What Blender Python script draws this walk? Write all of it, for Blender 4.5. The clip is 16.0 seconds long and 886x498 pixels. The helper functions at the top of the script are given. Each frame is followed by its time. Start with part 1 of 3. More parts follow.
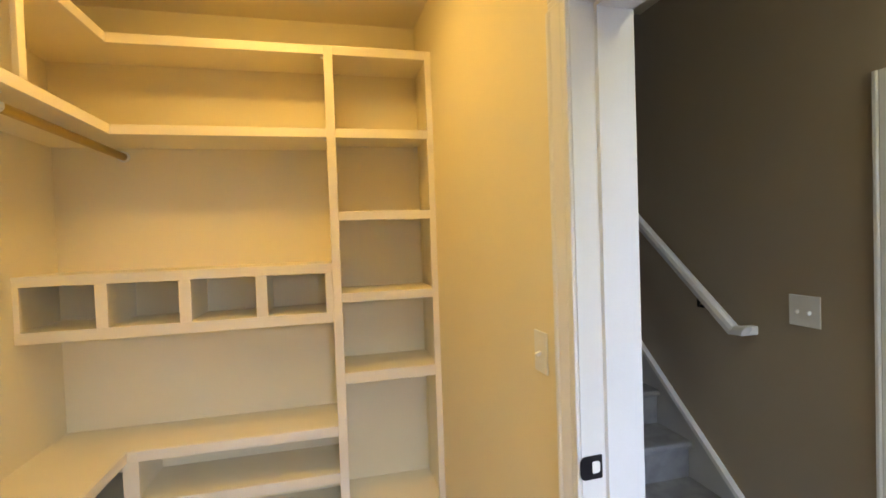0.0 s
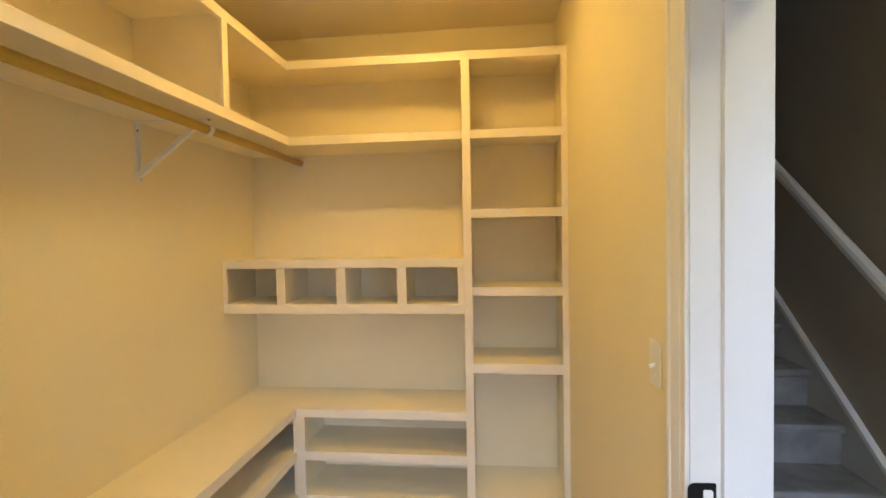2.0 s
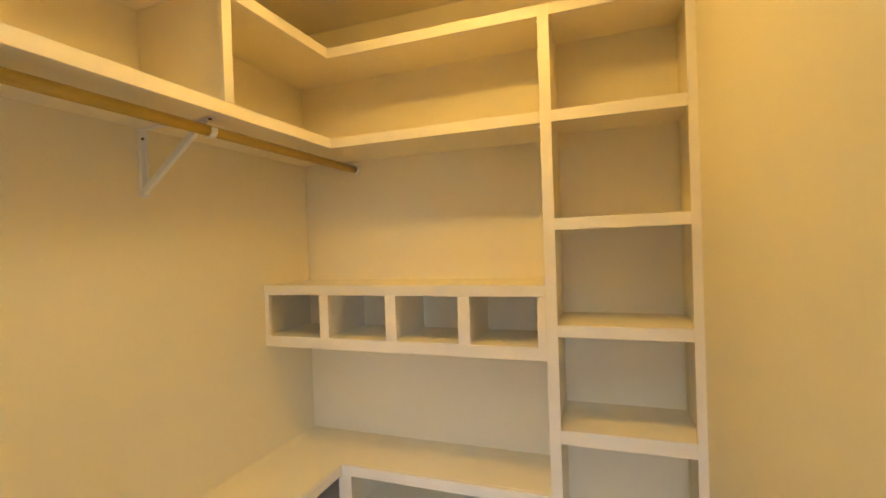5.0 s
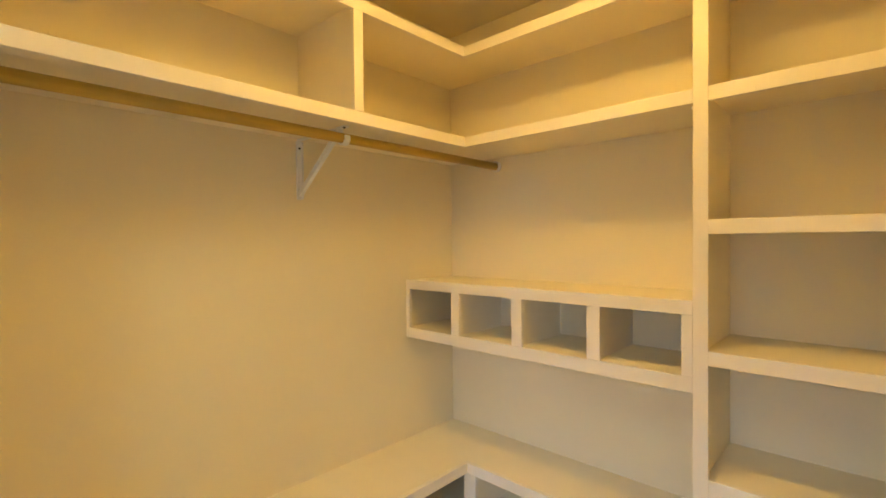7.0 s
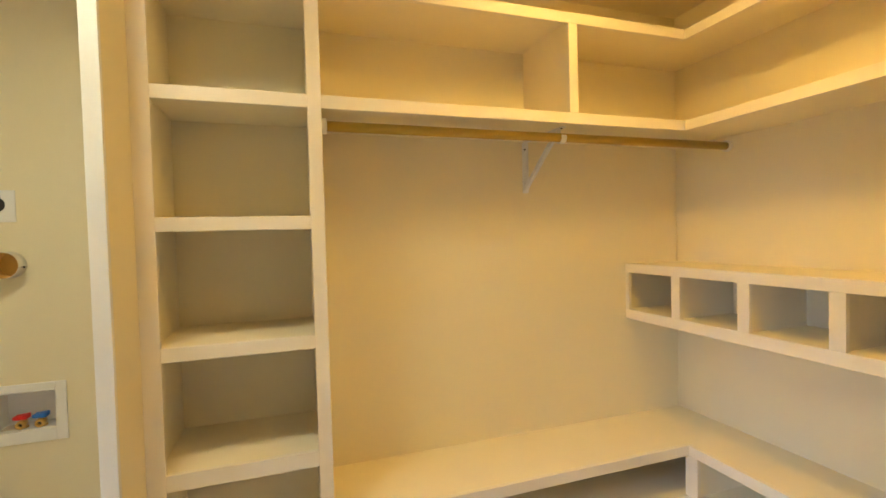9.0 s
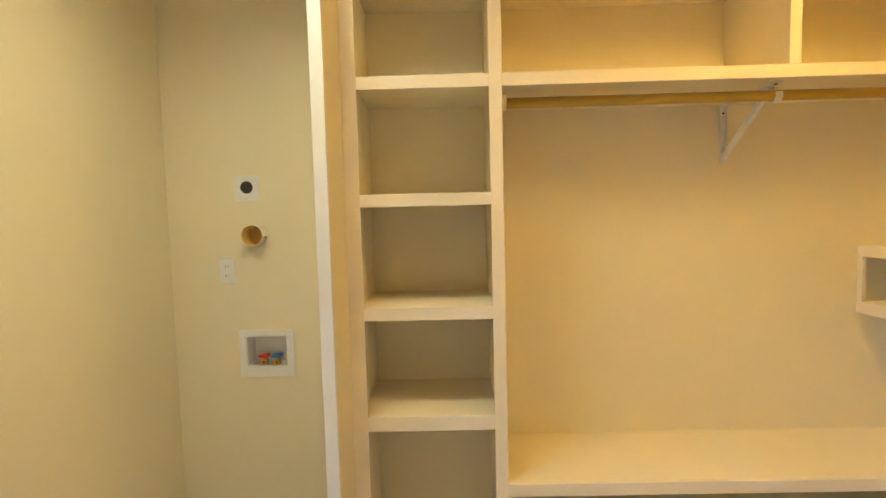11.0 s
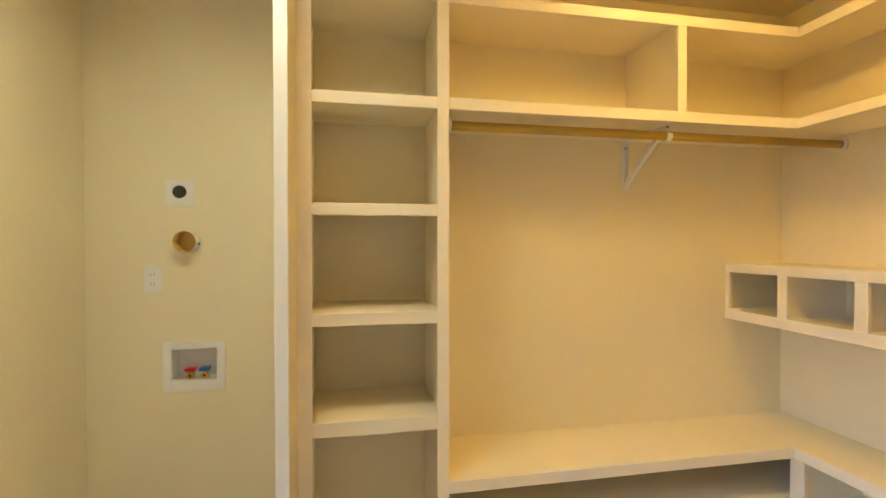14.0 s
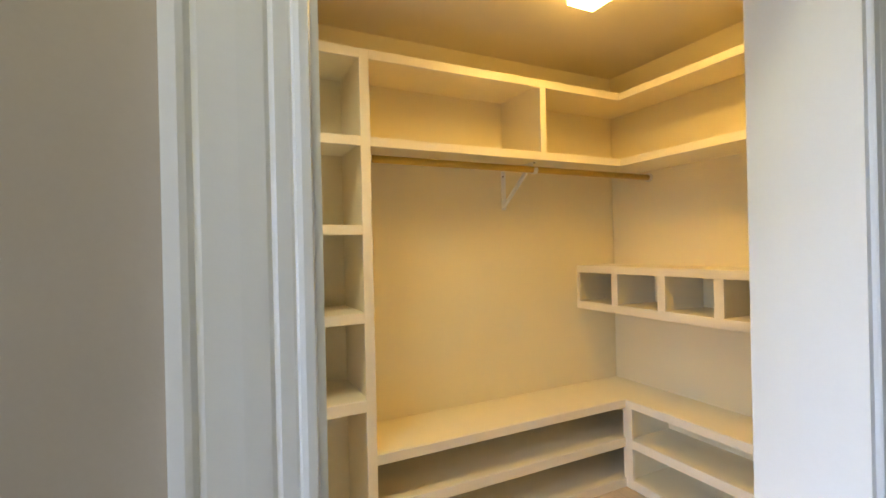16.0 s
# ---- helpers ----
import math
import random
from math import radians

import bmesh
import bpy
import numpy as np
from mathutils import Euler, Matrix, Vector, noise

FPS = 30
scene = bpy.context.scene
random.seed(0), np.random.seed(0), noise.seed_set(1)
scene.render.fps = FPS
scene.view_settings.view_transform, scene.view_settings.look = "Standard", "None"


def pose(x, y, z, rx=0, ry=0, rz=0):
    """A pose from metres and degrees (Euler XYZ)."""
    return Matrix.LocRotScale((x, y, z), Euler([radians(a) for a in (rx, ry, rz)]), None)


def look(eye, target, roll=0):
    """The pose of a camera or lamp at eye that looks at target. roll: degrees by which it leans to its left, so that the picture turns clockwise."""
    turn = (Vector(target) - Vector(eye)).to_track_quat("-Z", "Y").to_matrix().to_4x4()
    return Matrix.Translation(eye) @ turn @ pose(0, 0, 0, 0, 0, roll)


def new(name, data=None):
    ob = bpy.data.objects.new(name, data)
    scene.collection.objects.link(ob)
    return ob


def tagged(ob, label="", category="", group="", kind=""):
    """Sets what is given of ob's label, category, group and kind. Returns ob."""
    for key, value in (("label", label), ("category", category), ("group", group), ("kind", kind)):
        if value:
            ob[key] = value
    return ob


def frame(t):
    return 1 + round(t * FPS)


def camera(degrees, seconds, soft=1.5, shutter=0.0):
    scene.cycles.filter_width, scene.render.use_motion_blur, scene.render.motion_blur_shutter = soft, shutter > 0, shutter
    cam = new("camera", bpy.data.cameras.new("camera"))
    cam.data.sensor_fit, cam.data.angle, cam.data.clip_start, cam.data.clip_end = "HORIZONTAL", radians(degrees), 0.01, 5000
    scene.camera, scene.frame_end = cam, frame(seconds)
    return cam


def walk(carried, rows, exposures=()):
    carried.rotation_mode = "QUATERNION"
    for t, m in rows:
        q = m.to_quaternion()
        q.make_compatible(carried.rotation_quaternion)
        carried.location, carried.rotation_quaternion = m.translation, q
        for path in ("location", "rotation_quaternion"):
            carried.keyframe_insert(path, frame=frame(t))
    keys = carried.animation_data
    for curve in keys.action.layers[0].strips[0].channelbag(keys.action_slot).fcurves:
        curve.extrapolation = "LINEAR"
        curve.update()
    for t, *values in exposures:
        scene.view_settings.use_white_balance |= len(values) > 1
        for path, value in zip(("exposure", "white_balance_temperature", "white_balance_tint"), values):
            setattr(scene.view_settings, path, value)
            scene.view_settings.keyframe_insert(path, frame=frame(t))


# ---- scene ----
cam = camera(87.6, 16.0, soft=1.6)
PATH = [
    (0, (0.102, -0.017, 1.457), (0.563, 1.928, 1.408), -2.0),
    (0.5, (0.131, -0.048, 1.449), (0.405, 1.932, 1.382), -1.7),
    (1, (0.204, -0.07, 1.453), (0.314, 1.926, 1.377), -1.2),
    (1.5, (0.227, -0.097, 1.469), (0.185, 1.901, 1.39), -1.0),
    (2, (0.243, -0.077, 1.473), (0.028, 1.911, 1.412), -1.0),
    (2.5, (0.246, -0.03, 1.488), (-0.078, 1.943, 1.435), -1.0),
    (3, (0.244, 0.038, 1.497), (-0.131, 2.002, 1.456), -1.3),
    (3.2, (0.245, 0.068, 1.503), (-0.14, 2.03, 1.468), -1.6),
    (5.5, (0.381, 0.663, 1.524), (-0.449, 2.483, 1.497), -1.6),
    (6, (0.423, 0.74, 1.535), (-0.56, 2.481, 1.499), -1.3),
    (6.5, (0.465, 0.752, 1.54), (-0.698, 2.379, 1.511), -0.9),
    (7, (0.509, 0.734, 1.543), (-0.858, 2.194, 1.511), -0.5),
    (7.5, (0.562, 0.698, 1.544), (-0.994, 1.954, 1.503), 0.3),
    (8, (0.631, 0.662, 1.54), (-1.074, 1.707, 1.494), -0.1),
    (8.5, (0.704, 0.632, 1.533), (-1.102, 1.49, 1.475), -0.9),
    (9, (0.783, 0.616, 1.526), (-1.111, 1.255, 1.467), -1.5),
    (9.5, (0.841, 0.597, 1.523), (-1.121, 0.979, 1.453), -2.0),
    (10, (0.848, 0.573, 1.527), (-1.142, 0.744, 1.431), -2.1),
    (10.2, (0.843, 0.561, 1.527), (-1.151, 0.677, 1.426), -2.1),
    (12.3, (0.728, 0.545, 1.478), (-1.263, 0.429, 1.325), -0.6),
    (12.5, (0.735, 0.544, 1.48), (-1.257, 0.461, 1.33), -0.5),
    (13, (0.765, 0.525, 1.479), (-1.231, 0.556, 1.356), -0.2),
    (13.5, (0.802, 0.486, 1.474), (-1.187, 0.679, 1.385), -0.2),
    (14, (0.89, 0.386, 1.457), (-1.075, 0.762, 1.431), 0.0),
    (14.5, (0.961, 0.272, 1.489), (-0.972, 0.816, 1.479), -0.1),
    (15, (1.052, 0.200, 1.498), (-0.84, 0.869, 1.508), -0.2),
    (15.5, (1.135, 0.148, 1.472), (-0.706, 0.938, 1.501), -0.9),
    (16, (1.218, 0.091, 1.486), (-0.577, 0.973, 1.485), -1.3),
]
EXPOSURE = ((0, -0.02), (3.2, -0.07), (5.5, -0.09), (7.5, 0.0), (10, 0.12), (12.5, 0.14), (14.5, 0.08), (15.5, 0.02), (16, 0.02))
walk(cam, [(t, look(eye, target, roll)) for t, eye, target, roll in PATH], EXPOSURE)

# ---- light: a warm ceiling fixture in the closet, sky lamps outside added, unseen windows ----
LAMP_COLOUR, LAMP_POWER = (1.0, 0.612, 0.150), 40.0
NOOK_COLOUR, NOOK_POWER = (0.97, 0.94, 0.66), 84.0
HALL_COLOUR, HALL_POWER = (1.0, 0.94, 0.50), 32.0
DAY_COLOUR, DAY_POWER, END_POWER, SOUTH_POWER = (0.54, 0.68, 1.0), 240.0, 95.0, 136.0
world = bpy.data.worlds.new("sky")
scene.world = world
world.use_nodes = True
sky = world.node_tree.nodes.new("ShaderNodeTexSky")
sky.sky_type, sky.sun_disc, sky.sun_elevation, sky.sun_rotation = "NISHITA", False, radians(40), radians(150)
world.node_tree.links.new(sky.outputs[0], world.node_tree.nodes["Background"].inputs[0])
world.node_tree.nodes["Background"].inputs[1].default_value = 0.1
# area lamp outside the added side room window stands in for the sky
day = new("side_room_sky_lamp", bpy.data.lights.new("side_room_sky_lamp", "AREA"))
day.data.shape, day.data.size, day.data.size_y = "RECTANGLE", 4.00, 1.60
day.data.energy, day.data.color = DAY_POWER, DAY_COLOUR
day.matrix_world = look((3.40, -4.30, 2.35), (3.00, 0.0, 1.0))
# area lamp beyond the hall's end, seen by no view, for low daylight
end = new("hall_sky_lamp", bpy.data.lights.new("hall_sky_lamp", "AREA"))
end.data.shape, end.data.size, end.data.size_y = "RECTANGLE", 1.60, 1.40
end.data.energy, end.data.color = END_POWER, DAY_COLOUR
end.matrix_world = look((1.36, -3.00, 2.20), (1.36, 0.0, 1.0))

# area lamp outside the assumed nook window stands in for the sky
south_day = new("laundry_sky_lamp", bpy.data.lights.new("laundry_sky_lamp", "AREA"))
south_day.data.shape, south_day.data.size, south_day.data.size_y = "RECTANGLE", 1.00, 1.10
south_day.data.energy, south_day.data.color = SOUTH_POWER, DAY_COLOUR
south_day.matrix_world = look((0.48, -2.25, 2.50), (0.30, 2.6, 1.0))


# ---- materials ----
def material(name, colour, rough=0.5, metal=0.0, vary=0.06, scale=3.0, grain=180.0, bump=0.15, depth=0.0006, gloss_vary=0.08, stretch=(1, 1, 1), spec=0.5):
    """A painted or solid surface: slow colour drift, fine grain in colour, gloss and relief."""
    m = bpy.data.materials.new(name)
    m.use_nodes = True
    n, l = m.node_tree.nodes, m.node_tree.links
    b = n["Principled BSDF"]
    b.inputs["Metallic"].default_value = metal
    b.inputs["Specular IOR Level"].default_value = spec
    geo = n.new("ShaderNodeNewGeometry")
    mp = n.new("ShaderNodeMapping")
    mp.inputs["Scale"].default_value = stretch
    l.new(geo.outputs["Position"], mp.inputs[0])
    slow, fine = n.new("ShaderNodeTexNoise"), n.new("ShaderNodeTexNoise")
    slow.inputs["Scale"].default_value, slow.inputs["Detail"].default_value = scale, 4
    fine.inputs["Scale"].default_value, fine.inputs["Detail"].default_value = grain, 3
    l.new(mp.outputs[0], slow.inputs["Vector"])
    l.new(mp.outputs[0], fine.inputs["Vector"])
    both = n.new("ShaderNodeMath")
    both.operation = "MULTIPLY_ADD"
    both.inputs[1].default_value = 0.3
    l.new(fine.outputs["Fac"], both.inputs[0])
    l.new(slow.outputs["Fac"], both.inputs[2])
    ramp = n.new("ShaderNodeMapRange")
    ramp.inputs["From Min"].default_value, ramp.inputs["From Max"].default_value = 0.35, 0.95
    ramp.inputs["To Min"].default_value, ramp.inputs["To Max"].default_value = 1 - vary, 1 + vary
    l.new(both.outputs[0], ramp.inputs["Value"])
    mul = n.new("ShaderNodeVectorMath")
    mul.operation = "SCALE"
    mul.inputs[0].default_value = colour
    l.new(ramp.outputs[0], mul.inputs["Scale"])
    l.new(mul.outputs[0], b.inputs["Base Color"])
    rr = n.new("ShaderNodeMapRange")
    rr.inputs["To Min"].default_value, rr.inputs["To Max"].default_value = max(0.02, rough - gloss_vary), min(1, rough + gloss_vary)
    l.new(slow.outputs["Fac"], rr.inputs["Value"])
    l.new(rr.outputs[0], b.inputs["Roughness"])
    bp = n.new("ShaderNodeBump")
    bp.inputs["Strength"].default_value, bp.inputs["Distance"].default_value = bump, depth
    l.new(fine.outputs["Fac"], bp.inputs["Height"])
    l.new(bp.outputs[0], b.inputs["Normal"])
    return m


WALL = material("cream_wall_paint", (0.85, 0.765, 0.545), 0.55, vary=0.035, scale=1.3, grain=260, bump=0.25, depth=0.0012)
INNER = material("cream_shelf_paint", (0.89, 0.805, 0.605), 0.42, vary=0.035, scale=4, grain=160, bump=0.15, depth=0.0008)
CEIL = material("ceiling_paint", (0.84, 0.76, 0.60), 0.8, vary=0.04, scale=1.5, grain=220, bump=0.3, depth=0.0012)
SHELF_FACE = material("cream_face_frame_paint", (0.87, 0.80, 0.66), 0.38, vary=0.03, scale=5, grain=140, bump=0.12, depth=0.0008)
TRIM = material("white_trim_paint", (0.83, 0.825, 0.81), 0.36, vary=0.03, scale=5, grain=140, bump=0.12, depth=0.0008)
HALL = material("taupe_wall_paint", (0.38, 0.315, 0.235), 0.6, vary=0.05, scale=1.3, grain=260, bump=0.12, depth=0.0008)
# walls of the unseen side room, toned by their bounce into the hall
NEXT = material("pale_wall_paint", (0.48, 0.47, 0.44), 0.6, vary=0.035, scale=1.3, grain=260, bump=0.2, depth=0.001)
SKIRT = material("grey_skirt", (0.56, 0.56, 0.56), 0.5, vary=0.06, scale=4)
CARPET = material("stair_carpet", (0.33, 0.33, 0.34), 0.95, vary=0.30, scale=9, grain=420, bump=0.9, depth=0.006, spec=0.1)
FLOOR = material("closet_floor_vinyl", (0.52, 0.42, 0.31), 0.45, vary=0.15, scale=5, grain=60, stretch=(1, 9, 1))
ROD = material("varnished_pine_rod", (0.50, 0.33, 0.05), 0.35, vary=0.12, scale=14, grain=120, stretch=(6, 0.6, 6))
LINING = material("golden_duct_lining", (0.72, 0.46, 0.11), 0.5, vary=0.08, scale=20)
PLASTIC = material("white_plastic", (0.86, 0.85, 0.82), 0.3, vary=0.02, bump=0.03)
BLACK = material("black_plastic", (0.02, 0.02, 0.022), 0.4, vary=0.1, bump=0.05)
BRONZE = material("oil_rubbed_bronze", (0.03, 0.027, 0.03), 0.4, metal=0.7, vary=0.15)
BRASS = material("brass", (0.72, 0.48, 0.16), 0.3, metal=1.0, vary=0.1)
RED = material("red_handle", (0.70, 0.02, 0.015), 0.4, vary=0.05)
BLUE = material("blue_handle", (0.02, 0.18, 0.60), 0.4, vary=0.05)
STEEL = material("white_enamel_steel", (0.86, 0.87, 0.88), 0.3, vary=0.03)
DARKHOLE = material("dark_slot", (0.03, 0.03, 0.03), 0.8, vary=0.05)
DUCT = material("galvanised_duct", (0.72, 0.66, 0.55), 0.42, metal=0.85, vary=0.12, scale=20)
GLASS = bpy.data.materials.new("window_glass")
GLASS.use_nodes = True
GLASS.node_tree.nodes["Principled BSDF"].inputs["Transmission Weight"].default_value = 1.0
GLASS.node_tree.nodes["Principled BSDF"].inputs["Roughness"].default_value = 0.0


def glow(name, colour, power):
    """A lit white diffuser."""
    m = bpy.data.materials.new(name)
    m.use_nodes = True
    b = m.node_tree.nodes["Principled BSDF"]
    b.inputs["Base Color"].default_value = (0.8, 0.78, 0.72, 1)
    b.inputs["Emission Color"].default_value = (*colour, 1)
    b.inputs["Emission Strength"].default_value = power
    return m


GLOW = glow("lit_diffuser", LAMP_COLOUR, LAMP_POWER)
GLOW_RIM = glow("lit_diffuser_rim", LAMP_COLOUR, 0.30 * LAMP_POWER)
GLOW_HALL = glow("unseen_hall_diffuser", HALL_COLOUR, HALL_POWER)
GLOW_NOOK = glow("lit_diffuser_nook", NOOK_COLOUR, NOOK_POWER)


# ---- mesh helpers ----
def box(bm, x0, x1, y0, y1, z0, z1, bevel=0.0, m=None):
    """Adds a box, with its edges eased by bevel."""
    made = bmesh.ops.create_cube(bm, size=1.0)["verts"]
    for v in made:
        v.co = Vector((x0 + (v.co.x + 0.5) * (x1 - x0), y0 + (v.co.y + 0.5) * (y1 - y0), z0 + (v.co.z + 0.5) * (z1 - z0)))
    if bevel:
        edges = list({e for v in made for e in v.link_edges})
        made = [v for f in bmesh.ops.bevel(bm, geom=edges, offset=bevel, segments=2, profile=0.5, affect="EDGES")["faces"] for v in f.verts] + [v for v in made if v.is_valid]
        made = list(set(made))
    if m is not None:
        bmesh.ops.transform(bm, matrix=m, verts=made)
    return bm


def boxes(*rows, bevel=0.0):
    bm = bmesh.new()
    for r in rows:
        box(bm, *r, bevel=bevel)
    return bm


def tube(bm, a, b, radius, inner=0.0, sides=28, caps=True):
    """A round bar, or a pipe with a bore, from a to b."""
    a, b = Vector(a), Vector(b)
    turn = (b - a).to_track_quat("Z", "Y").to_matrix().to_4x4()
    rings = []
    for p, r in ((a, radius), (b, radius)) + (((b, inner), (a, inner)) if inner else ()):
        rings.append([bm.verts.new(p + (turn @ Vector((r * math.cos(t), r * math.sin(t), 0)))) for t in [2 * math.pi * i / sides for i in range(sides)]])
    pairs = list(zip(rings, rings[1:])) + ([(rings[-1], rings[0])] if inner else [])
    for p, q in pairs:
        for i in range(sides):
            bm.faces.new((p[i], p[(i + 1) % sides], q[(i + 1) % sides], q[i])).smooth = True
    if caps and not inner:
        bm.faces.new(rings[0][::-1])
        bm.faces.new(rings[1])
    return bm


def swept(bm, outline, along):
    """Sweeps an outline (points in a plane) along the vector."""
    low = [bm.verts.new(p) for p in outline]
    high = [bm.verts.new(Vector(p) + Vector(along)) for p in outline]
    for i in range(len(low)):
        j = (i + 1) % len(low)
        bm.faces.new((low[i], low[j], high[j], high[i]))
    bm.faces.new(low[::-1])
    bm.faces.new(high)
    return bm


def thing(name, at, label, category="", group="", kind=""):
    ob = new(name)
    ob.empty_display_size = 0.05
    ob.location = at
    return tagged(ob, label, category, group, kind)


def part(name, bm, mat, parent=None, label="", m=None):
    """Links a bmesh, given in world places, as one mesh under a thing or a part."""
    if m is not None:
        bm.transform(m)
    root = parent
    while root is not None and root.parent is not None:
        root = root.parent
    if root is not None:
        bm.transform(Matrix.Translation(-root.location))
    bmesh.ops.recalc_face_normals(bm, faces=bm.faces)
    me = bpy.data.meshes.new(name)
    bm.to_mesh(me)
    bm.free()
    me.materials.append(mat)
    ob = new(name, me)
    ob.parent = parent
    return tagged(ob, label) if label else ob


def setting(name, bm, mat, label="", m=None):
    return tagged(part(name, bm, mat, None, label, m), kind="structure")


# ---- plan ----
WEST, NORTH, SOUTH, HIGH = -1.245, 2.68, -0.70, 2.685
FX, FY = -0.843, 2.327          # fronts of the west and north built-ins
TILT_E = 2.6                    # the door wall stands slightly out of square
E = pose(0.685, 1.015, 0, 0, 0, TILT_E)   # local: x into the wall, y north along it
THICK, OPEN, HEAD = 0.172, 0.870, 2.025
HALL_E = 1.85
RAILS = ((2.372, 2.417), (1.968, 2.013), (1.559, 1.604), (1.151, 1.197), (0.743, 0.797))

# ---- the large structure ----
setting("floor", boxes((WEST - 0.12, 0.86, SOUTH - 0.12, NORTH + 0.12, -0.1, 0)), FLOOR, "tan wood-look closet floor")
setting("hall_floor", boxes((0.862, HALL_E + 0.12, -2.0, 1.72, -0.1, 0.002)), CARPET, "grey-beige hall carpet")
CX, CY, CR = -0.16, 0.07, 0.135                     # recessed light
setting("ceiling", boxes((WEST - 0.12, 0.80, CY + CR, NORTH + 0.12, HIGH, HIGH + 0.1), (WEST - 0.12, 0.80, SOUTH - 0.12, CY - CR, HIGH, HIGH + 0.1), (WEST - 0.12, CX - CR, CY - CR, CY + CR, HIGH, HIGH + 0.1), (CX + CR, 0.80, CY - CR, CY + CR, HIGH, HIGH + 0.1)), CEIL, "cream painted closet ceiling")
setting("wall_north", boxes((WEST - 0.12, 0.70, NORTH, NORTH + 0.12, 0, HIGH)), WALL, "cream painted closet wall behind the shelves")
bm = bmesh.new()
BOX_Y, BOX_Z = (-0.380, -0.197), (0.868, 1.006)      # hole for the washer box
DUCT_Y, DUCT_Z, DUCT_R = -0.309, 1.462, 0.047
PY0, PY1, PZ0, PZ1 = DUCT_Y - 0.055, DUCT_Y + 0.055, DUCT_Z - 0.055, DUCT_Z + 0.055
box(bm, WEST - 0.12, WEST, SOUTH - 0.12, BOX_Y[0], 0, HIGH)
box(bm, WEST - 0.12, WEST, BOX_Y[1], NORTH, 0, HIGH)
box(bm, WEST - 0.12, WEST, BOX_Y[0], BOX_Y[1], 0, BOX_Z[0])
box(bm, WEST - 0.12, WEST, BOX_Y[0], BOX_Y[1], BOX_Z[1], PZ0)
box(bm, WEST - 0.12, WEST, BOX_Y[0], BOX_Y[1], PZ1, HIGH)
box(bm, WEST - 0.12, WEST, BOX_Y[0], PY0, PZ0, PZ1)
box(bm, WEST - 0.12, WEST, PY1, BOX_Y[1], PZ0, PZ1)
rings = []
for x, square in ((WEST, True), (WEST, False), (WEST - 0.12, False), (WEST - 0.12, True)):
    ring = []
    for i in range(48):
        c, d = math.cos(math.pi * i / 24), math.sin(math.pi * i / 24)
        k = 0.055 / max(abs(c), abs(d)) if square else DUCT_R - 0.001
        ring.append(bm.verts.new((x, DUCT_Y + k * c, DUCT_Z + k * d)))
    rings.append(ring)
for p, q in zip(rings, rings[1:]):
    for i in range(48):
        bm.faces.new((p[i], p[(i + 1) % 48], q[(i + 1) % 48], q[i]))
setting("wall_west", bm, WALL, "cream painted closet wall behind the hanging rod")
WX0, WX1, WZ0, WZ1 = 0.02, 0.68, 0.45, 1.80          # unseen window assumed for the bluish daylight, behind the start of the walk
setting("wall_south", boxes((WEST, WX0, SOUTH - 0.12, SOUTH, 0, HIGH), (WX1, 0.75, SOUTH - 0.12, SOUTH, 0, HIGH), (WX0, WX1, SOUTH - 0.12, SOUTH, 0, WZ0), (WX0, WX1, SOUTH - 0.12, SOUTH, WZ1, HIGH)), WALL, "cream painted laundry nook wall with an unseen window opening")
win = thing("unseen_window_3", ((WX0 + WX1) / 2, SOUTH - 0.06, WZ0), "unseen white framed window, assumed for the nook's daylight", "window", kind="structure")
part("window_frame", boxes((WX0, WX0 + 0.035, SOUTH - 0.10, SOUTH - 0.02, WZ0, WZ1), (WX1 - 0.035, WX1, SOUTH - 0.10, SOUTH - 0.02, WZ0, WZ1), (WX0 + 0.035, WX1 - 0.035, SOUTH - 0.10, SOUTH - 0.02, WZ0, WZ0 + 0.035), (WX0 + 0.035, WX1 - 0.035, SOUTH - 0.10, SOUTH - 0.02, WZ1 - 0.035, WZ1), bevel=0.003), TRIM, win)
pane = part("pane", boxes((WX0 + 0.035, WX1 - 0.035, SOUTH - 0.063, SOUTH - 0.057, WZ0 + 0.035, WZ1 - 0.035)), GLASS, win)
pane.visible_shadow = False
bm = bmesh.new()
box(bm, 0, THICK - 0.004, 0.02, 1.75, 0, HIGH)
box(bm, 0, THICK - 0.004, -1.80, -OPEN - 0.02, 0, HIGH)
box(bm, 0, THICK - 0.004, -OPEN - 0.02, 0.02, HEAD + 0.02, HIGH)
setting("wall_east", bm, WALL, "cream painted closet wall with the doorway", E)
bm = bmesh.new()
box(bm, THICK - 0.004, THICK, 0.02, 6.0, 0, HIGH)
box(bm, THICK - 0.004, THICK, -3.1, -OPEN - 0.02, 0, HIGH)
box(bm, THICK - 0.004, THICK, -OPEN - 0.02, 0.02, HEAD + 0.02, HIGH)
box(bm, 0.03, THICK - 0.004, 1.76, 6.0, 0, 5.2)
box(bm, 0.03, THICK - 0.004, -3.1, -1.81, 0, HIGH)
setting("hall_wall_west", bm, HALL, "taupe painted hall wall beside the doorway", E)
DOOR2 = 1.135                                        # north edge of the far cased opening
# only the north casing is known; the opening's width is chosen to pass daylight
bm = boxes((HALL_E, HALL_E + 0.12, DOOR2 - 0.09, 6.3, 0, 5.2), (HALL_E, HALL_E + 0.12, -2.0, DOOR2 - 2.78, 0, HIGH), (HALL_E, HALL_E + 0.12, DOOR2 - 2.78, DOOR2 - 0.09, 1.87, HIGH))
setting("hall_wall_east", bm, HALL, "taupe painted stair wall with a handrail")
